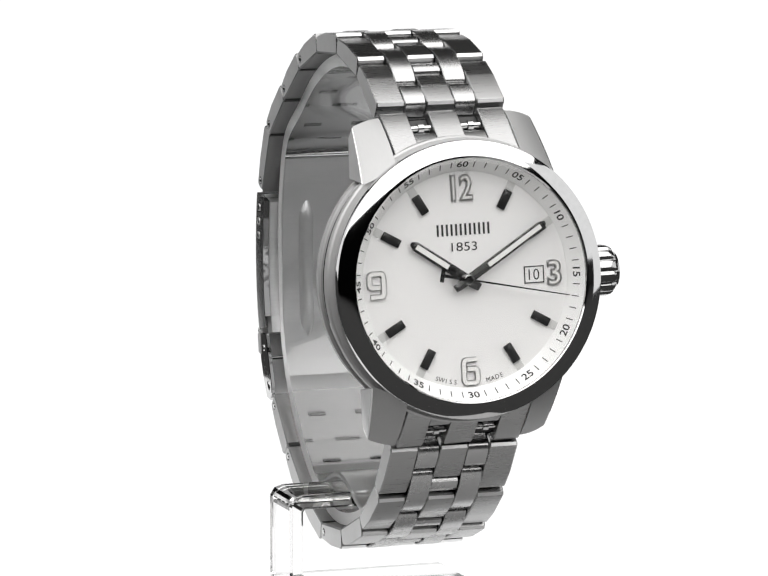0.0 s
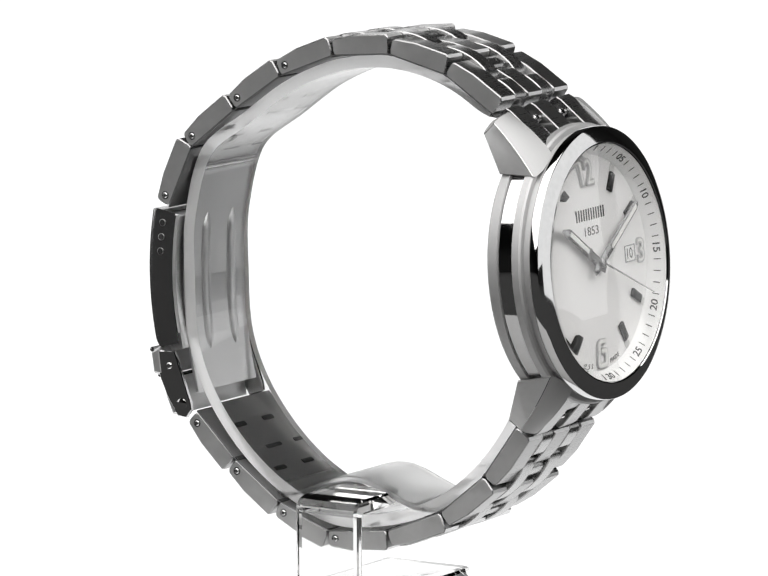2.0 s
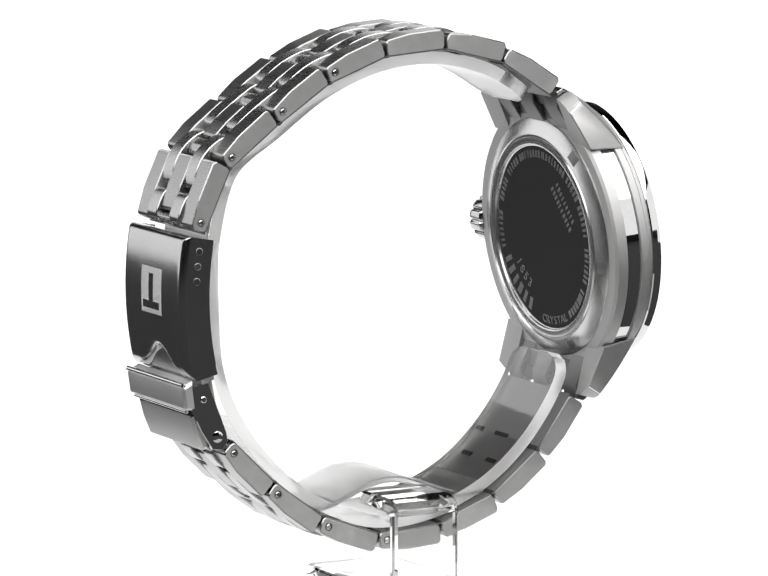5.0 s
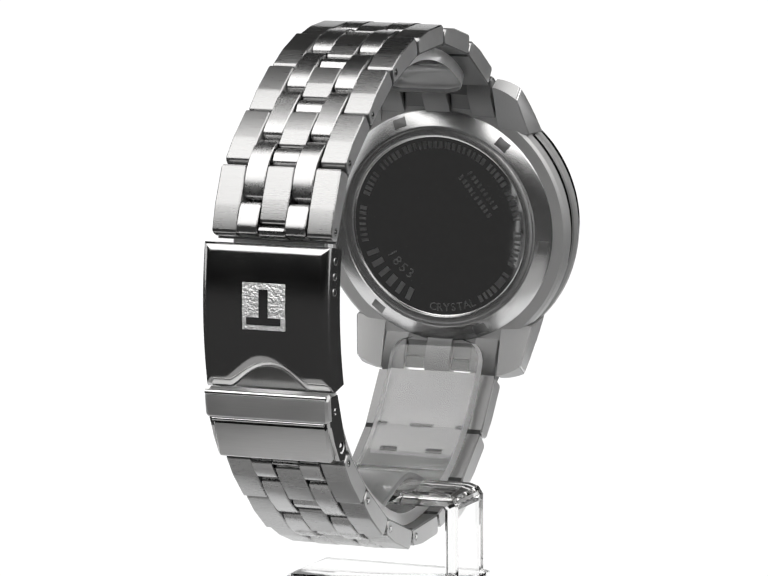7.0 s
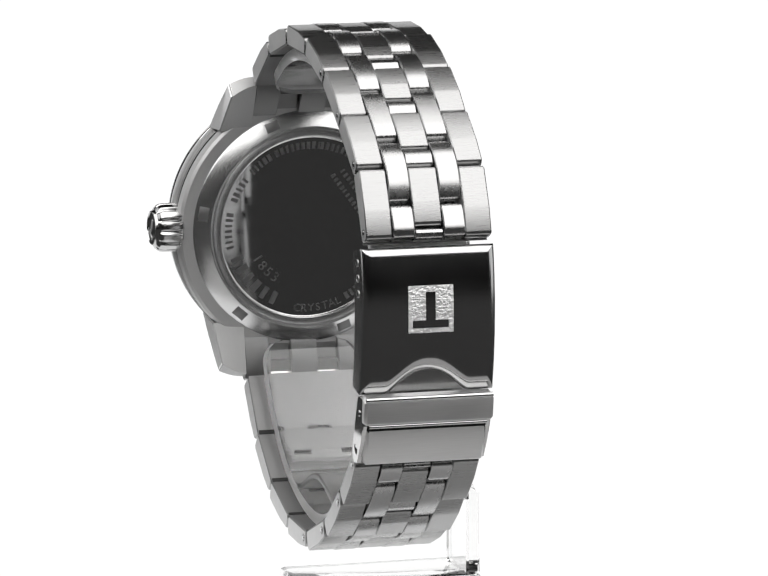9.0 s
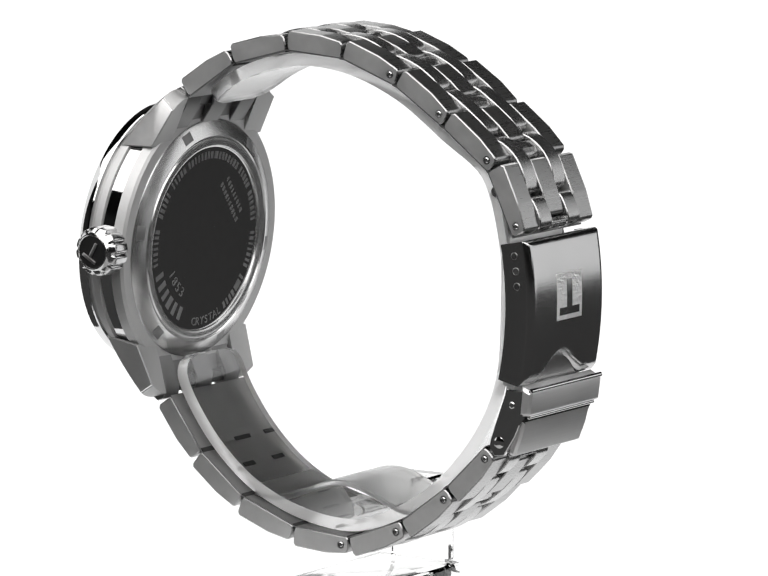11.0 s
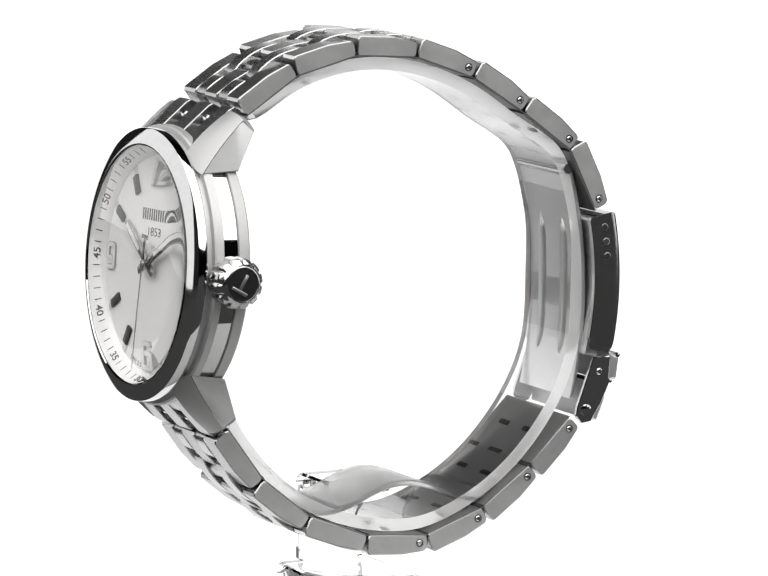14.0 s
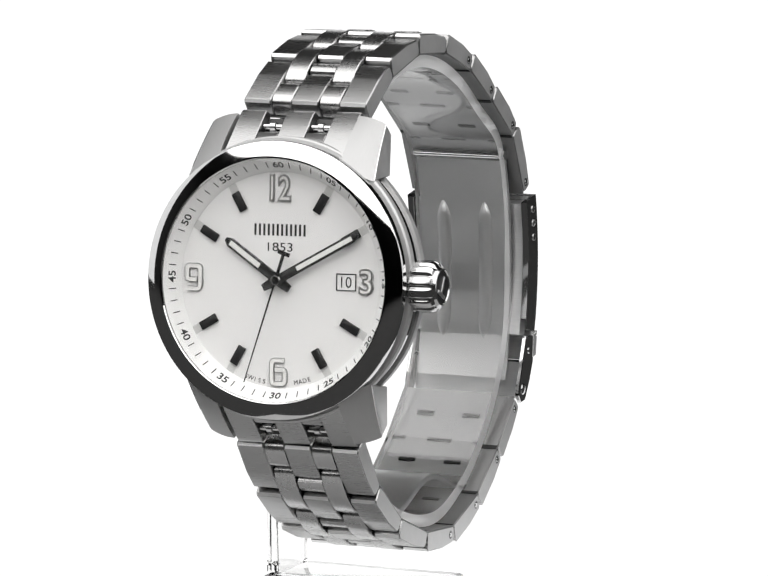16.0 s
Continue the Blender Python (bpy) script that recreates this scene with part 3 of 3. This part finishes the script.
def bracelet():
    for row, pinned in ((TOP, (3, 4, 5, 6)), (LOW, (3, 4, 5, 6))):
        n = len(row) - 1
        for i in range(n):
            a, b = row[i], row[i + 1]
            length = math.dist(a, b)
            m = along(a, b, 0.32)
            out = link_outline(length - 0.36, 2.95, 0.5, 0.4, bevel=0.34)
            wide = 9.66 - 0.34 * (i + 1) / n
            for x0, x1 in ((-wide, -5.42), (5.42, wide)):
                link = finish("outer_link", *prism(out, x0, x1, 0.16), BRUSHED, watch, "", in_mm(m), other=INSIDE, flank=FLANK, glint_mat=GLINT)
                if i in pinned:
                    s = 1 if x0 > 0 else -1
                    y = (length / 2 - 1.45)
                    # a black disc stands in for the shaded hole round the pin
                    finish("pin_hole", *moved(lathe([(0.0, 0.02), (0.62, 0.02), (0.62, -0.3), (0.0, -0.3)], 24),
                                                     Matrix.Translation((s * (wide - 0.02), y, -0.25)) @ Matrix.Rotation(radians(90 * s), 4, "Y")), HOLE_SHADE, link)
                    pin_head(link, s * (wide + 0.01), y, -0.25, 0.4, s)
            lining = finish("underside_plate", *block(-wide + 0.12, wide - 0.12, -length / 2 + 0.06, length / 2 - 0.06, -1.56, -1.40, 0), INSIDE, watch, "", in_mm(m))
            # black blocks proud of the plate stand in for shade in the joints
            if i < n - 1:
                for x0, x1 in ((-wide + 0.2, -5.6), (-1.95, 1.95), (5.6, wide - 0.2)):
                    finish("joint_slot_shade", *block(x0, x1, length / 2 - 0.6, length / 2 + 0.12, -1.68, -1.45, 0), HOLE_SHADE, lining)
            # the centre link is shorter than its neighbours; a small polished bridge fills the rest
            chip = length * (0.30 if i < n - 1 else 0.16)
            shift = Matrix.Translation((0, -chip / 2, 0))
            finish("centre_link", *moved(prism(link_outline(length - 0.3 - chip, 3.0, 0.3, 0.4, bevel=0.3), -2.08, 2.08, 0.14), shift), BRUSHED, watch, "", in_mm(m), other=INSIDE, glint_mat=GLINT)
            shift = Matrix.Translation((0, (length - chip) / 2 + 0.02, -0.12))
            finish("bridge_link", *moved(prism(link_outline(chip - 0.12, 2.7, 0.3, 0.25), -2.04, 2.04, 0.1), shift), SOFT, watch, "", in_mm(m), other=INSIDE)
        # the narrow polished links bridge the joints
        mids = [tuple((Vector(row[i]) + Vector(row[i + 1])) / 2) for i in range(n)]
        mids = [row[0]] + mids + [row[-1]]
        for i in range(n + 1):
            a, b = mids[i], mids[i + 1]
            length = math.dist(a, b)
            m = along(a, b, 0.32)
            chord = (Vector(b) - Vector(a)).normalized()
            sag = abs(chord.cross(Vector(row[i]) - Vector(a))) if 0 < i < n else 0.15
            for x0, x1 in ((-5.34, -2.16), (2.16, 5.34)):
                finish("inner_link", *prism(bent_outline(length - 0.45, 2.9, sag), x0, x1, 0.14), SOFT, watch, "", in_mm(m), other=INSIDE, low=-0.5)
                # more black blocks, for the shade where two narrow links meet
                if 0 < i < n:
                    finish("joint_slot_shade", *block(x0 + 0.25, x1 - 0.25, length / 2 - 0.35, length / 2 + 0.45, -1.76, -1.3, 0), HOLE_SHADE, watch, "", in_mm(m))


CLASP_R, CLASP_Y, CLASP_Z = 52.0, -16.65, 1.1


def on_clasp(x, s, h):
    a = s / CLASP_R
    return (x + MID_X + 0.3, CLASP_Y + (CLASP_R + h) * math.cos(a), CLASP_Z + (CLASP_R + h) * math.sin(a))


def clasp():
    half, s0, s1 = 9.9, 9.6, -12.0
    nx, ns = 72, 44

    def rolled(d, r):
        return 0.0 if d >= r else r - math.sqrt(max(0.0, r * r - (r - d) ** 2))
    top, bottom = [], []
    for i in range(nx + 1):
        x = -half * math.cos(math.pi * i / nx)
        cut = 6.2
        end = s1 + (3.5 * (1 - (abs(x) / cut) ** 2.2) ** 1.6 if abs(x) < cut else 0.0)
        for j in range(ns + 1):
            u = 0.5 - 0.5 * math.cos(math.pi * j / ns)
            s = s0 + (end - s0) * u
            drop = max(rolled(half - abs(x), 1.3), rolled(s0 - s, 1.2), 0.16 * max(0.0, 2.7 - max(0.0, s - end)) ** 2)
            top.append(on_clasp(x, s, -drop))
            bottom.append(on_clasp(x, s, -4.6 if abs(x) > half - 0.05 else -2.2))
    w = ns + 1
    n = len(top)
    faces = [(i * w + j, i * w + j + 1, (i + 1) * w + j + 1, (i + 1) * w + j) for i in range(nx) for j in range(ns)]
    faces += [tuple(n + q for q in reversed(f)) for f in faces]
    rim = [i * w for i in range(nx + 1)] + [nx * w + j for j in range(1, w)] + [i * w + ns for i in range(nx - 1, -1, -1)] + [j for j in range(ns - 1, 0, -1)]
    faces += [(rim[k], rim[(k + 1) % len(rim)], n + rim[(k + 1) % len(rim)], n + rim[k]) for k in range(len(rim))]
    cover = finish("clasp_cover", top + bottom, faces, CLASP, watch, "curved dark-reflecting satin clasp cover with a thumb notch", angle=50)

    def curved_plate(x0, x1, sa, sb, h0, h1, steps=6):
        poly = [on_clasp(0, sa + (sb - sa) * k / steps, h1)[1:] for k in range(steps + 1)]
        poly += [on_clasp(0, sb + (sa - sb) * k / steps, h0)[1:] for k in range(steps + 1)]
        return prism(poly, x0 + MID_X + 0.3, x1 + MID_X + 0.3, 0.06, strip=True)
    # side cheeks of the cover, with adjusting holes
    for s in (-1, 1):
        x0, x1 = sorted((s * 8.9, s * 9.87))
        cheek = finish("clasp_cheek", *curved_plate(x0, x1, 9.3, -10.3, -4.7, -0.9, 16), MIRROR, cover)
        # the outer two are black discs in place of shaded holes
        for k, z in enumerate((7.6, 5.3, 3.0)):
            finish("adjusting_hole", *moved(lathe([(0.0, 0.05), (0.5, 0.05), (0.5, -0.3), (0.0, -0.3)], 20),
                                            Matrix.Translation(on_clasp(s * 9.93, z, -2.55)) @ Matrix.Rotation(radians(90 * s), 4, "Y")),
                   HOLE_SHADE if k != 1 else POLISHED, cheek)
            finish("hole_rim", *moved(lathe([(0.46, -0.2), (0.46, 0.08), (0.54, 0.06), (0.57, -0.2)], 24, closed=True),
                                      Matrix.Translation(on_clasp(s * 9.93, z, -2.55)) @ Matrix.Rotation(radians(90 * s), 4, "Y")), SATIN, cheek)
    finish("clasp_body", *curved_plate(-8.8, 8.8, 8.9, -13.0, -4.4, -2.3, 16), BLADE, cover, "inner plate of the clasp")
    # thumb disc under the notch
    finish("thumb_tab", *curved_plate(-5.4, 5.4, -7.0, -11.9, -2.0, -1.25), SATIN, cover, "satin tab under the thumb notch")
    # stamped emblem: a grained square with plain dark bars
    frame_plate = finish("emblem_plate", *curved_plate(-3.4, 3.3, 4.0, -2.75, -0.2, 0.06), GRAINED, cover, "grained silver square stamped on the clasp")
    finish("emblem_bar", *curved_plate(-0.75, 0.75, 3.1, -0.95, 0.0, 0.1), HAND, frame_plate)
    finish("emblem_bar", *curved_plate(-2.7, 2.7, -0.95, -2.05, 0.0, 0.1), HAND, frame_plate)
    # flip-lock
    cx = MID_X + 0.3
    lock = finish("flip_lock", *prism([(34.9, -11.35), (34.95, -11.7), (34.55, -14.5), (34.3, -14.75), (32.7, -14.9), (33.2, -10.5)], cx - 9.6, cx + 9.6, 0.4), LOCK, watch, "two-stepped satin folding lock")
    finish("lock_foot", *prism([(33.35, -15.8), (32.75, -18.1), (31.65, -20.75), (31.35, -20.9), (30.5, -20.7), (31.3, -15.2)], cx - 8.9, cx + 8.9, 0.35), LOCK, lock)
    for y, z, r, w in ((34.75, -11.1, 0.38, 9.5), (33.9, -15.05, 0.30, 8.8)):
        finish("lock_edge", *moved(lathe([(0.0, -w), (r, -w + 0.1), (r, w - 0.1), (0.0, w)], 16), Matrix.Translation((cx, y, z)) @ Matrix.Rotation(radians(90), 4, "Y")), MIRROR, lock)
    # solid black filler, the shade of the gap put into its colour
    finish("lock_gap_shade", *block(cx - 8.7, cx + 8.7, 31.9, 33.3, -16.0, -15.2, 0.05), HOLE_SHADE, lock, "dark gap between the two lock plates")
    for s in (-1, 1):
        x0, x1 = sorted((s * 8.8, s * 9.5))
        cheek = finish("lock_cheek", *prism([(33.9, -11.2), (33.3, -15.2), (32.0, -18.0), (30.2, -20.8), (28.6, -21.0), (27.7, -19.8), (27.9, -18.6), (30.7, -11.1)], cx + x0, cx + x1, 0.1), MIRROR, lock)
        pin_head(cheek, cx + s * 9.52, 31.6, -13.35, 0.5, s)
        pin_head(cheek, cx + s * 9.52, 29.4, -19.0, 0.85, s)
    # folding blade inside
    def blade_band(x0, x1, lift, thick, za, zb):
        outer, inner = [], []
        for k in range(19):
            z = za + (zb - za) * k / 18
            y = 30.5 - 0.0075 * (z + 0.5) ** 2 - lift
            outer.append((y, z))
            inner.append((y - thick, z))
        return prism(outer + inner[::-1], cx + x0, cx + x1, 0.1, strip=True)

    def rounded_rib(x, half, rise, za, zb, steps=24, arc=8):
        """A pressed rib of half-round section that runs out softly at both ends."""
        verts, faces = [], []
        for k in range(steps + 1):
            z = za + (zb - za) * k / steps
            swell = min(1.0, 0.04 + k / 3, 0.04 + (steps - k) / 3) ** 0.5
            for j in range(arc + 1):
                a = math.pi * j / arc
                verts.append((cx + x - half * swell * math.cos(a), 30.0 - 0.0075 * (z + 0.5) ** 2 - rise * swell * math.sin(a), z))
        n = arc + 1
        for k in range(steps):
            faces += [(k * n + j, k * n + j + 1, k * n + n + j + 1, k * n + n + j) for j in range(arc)]
            faces.append((k * n, k * n + n, k * n + n + arc, k * n + arc))
        faces += [tuple(range(arc, -1, -1)), tuple(range(steps * n, steps * n + n))]
        return verts, faces
    blade = finish("folding_blade", *blade_band(-7.2, 7.2, 0.0, 0.55, 16.5, -17.5), BLADE, watch, "satin folding blade inside the clasp")
    for x in (-3.4, 3.4):
        finish("blade_rib", *rounded_rib(x, 1.15, 0.75, 9.5, -11.5), BLADE, blade)
    finish("blade_hinge", *moved(lathe([(0.0, -7.4), (0.75, -7.4), (0.75, 7.4), (0.0, 7.4)], 24), Matrix.Translation((cx, 27.5, 17.0)) @ Matrix.Rotation(radians(90), 4, "Y")), POLISHED, blade)


case_and_lugs()
bezel_and_crystal()
dial_face()
minute_hand, second_hand = hand_set()
crown_knob()
caseback()
end_links()
bracelet()
clasp()

# ---------------------------------------------------------------- the stand
stand = new("display_stand")
tagged(stand, "clear acrylic watch stand with an open ring on a post", "display stand")


def acrylic_stand():
    # open ring inside the bracelet
    knots = [(-31.0, 22.5)] + TOP[:7] + [(31.4, 10.0), (31.7, 0.0), (30.9, -10.5), (27.3, -19.3)] + LOW[6::-1] + [(-32.0, -11.0), (-31.5, -5.0)]
    line = []
    for i in range(1, len(knots) - 2):
        p0, p1, p2, p3 = (Vector(k) for k in knots[i - 1:i + 3])
        for k in range(10):
            t = k / 10
            line.append(0.5 * (2 * p1 + (p2 - p0) * t + (2 * p0 - 5 * p1 + 4 * p2 - p3) * t * t + (3 * p1 - p0 - 3 * p2 + p3) * t ** 3))
    outer, inner = [], []
    for k in range(1, len(line) - 1):
        d = (line[k + 1] - line[k - 1]).normalized()
        inward = Vector((d.y, -d.x))
        if inward.dot(line[k]) > 0:
            inward = -inward
        outer.append(tuple(line[k] + inward * 1.75))
        inner.append(tuple(line[k] + inward * 3.6))
    # its two ends are rounded like tongues
    run = [0.0]
    for k in range(1, len(outer)):
        run.append(run[-1] + math.dist(outer[k - 1], outer[k]))
    verts, faces = [], []
    for k, (o, i) in enumerate(zip(outer, inner)):
        near = min(run[k], run[-1] - run[k])
        w = 7.3 - 3.4 * (1 - math.sqrt(max(0.0, 1 - max(0.0, 1 - near / 3.6) ** 2)))
        verts += [(MID_X - w, *o), (MID_X + w, *o), (MID_X + w, *i), (MID_X - w, *i)]
    for k in range(len(outer) - 1):
        a, b = 4 * k, 4 * k + 4
        faces += [(a + j, a + (j + 1) % 4, b + (j + 1) % 4, b + j) for j in range(4)]
    faces += [(0, 1, 2, 3), tuple(len(verts) - 4 + j for j in range(4))]
    finish("ring", verts, faces, BAND, stand, "open clear band inside the bracelet", other=FROSTED, axis=0, low=0.5)
    # arched saddle at the ring's foot
    up, down = [], []
    for k in range(33):
        y = 16.5 - k
        z = -29.3 + 1.7 * math.cos(2 * math.pi * (y - 0.3) / 25)
        up.append((y, z))
        down.append((y, z - 0.9))
    finish("saddle", *prism(up + down[::-1], MID_X - 7.3, MID_X + 7.3, 0.2, strip=True), HAZY, stand, "arched hazy saddle")
    # bent bar: an arm under the saddle and a post
    bar = [(-3.0, -29.5), (-13.05, -29.5), (-14.35, -29.9), (-15.05, -31.0), (-15.05, -43.0), (-12.95, -43.0), (-12.95, -32.1), (-12.65, -31.7), (-3.6, -31.6)]
    v, f = prism(bar, -4.35, 6.1, 0.35)
    finish("post", [(y, -x, z) for x, y, z in v], f, SCUFFED, stand, "bent clear bar that carries the ring")
    finish("base_plate", *block(-15.05, 12.3, -9.4, 5.6, FLOOR_Z + 0.05, -43.05, 0.7), SCUFFED, stand, "thick clear base plate")


acrylic_stand()

# ---------------------------------------------------------------- what moves
TURN = [(0.0, 17.99), (2.1, 59.85), (4.2, 101.5), (6.1, 139.1), (8.0, 176.7), (10.0, 216.2), (12.0, 255.95), (14.0, 295.8), (16.0, 335.6)]


def motions():
    rows = [(t, pose(0, 0, 0, 0, 0, a)) for t, a in TURN]
    walk(watch, rows)
    walk(stand, rows)
    ticks = [(0.0, dial_turn(102))]
    for k in range(1, 17):
        ticks += [(k - 0.1, dial_turn(102 + 6 * (k - 1))), (k, dial_turn(102 + 6 * k))]
    walk(second_hand, ticks)
    walk(minute_hand, [(0.0, dial_turn(58.4)), (16.0, dial_turn(61.4))])


motions()
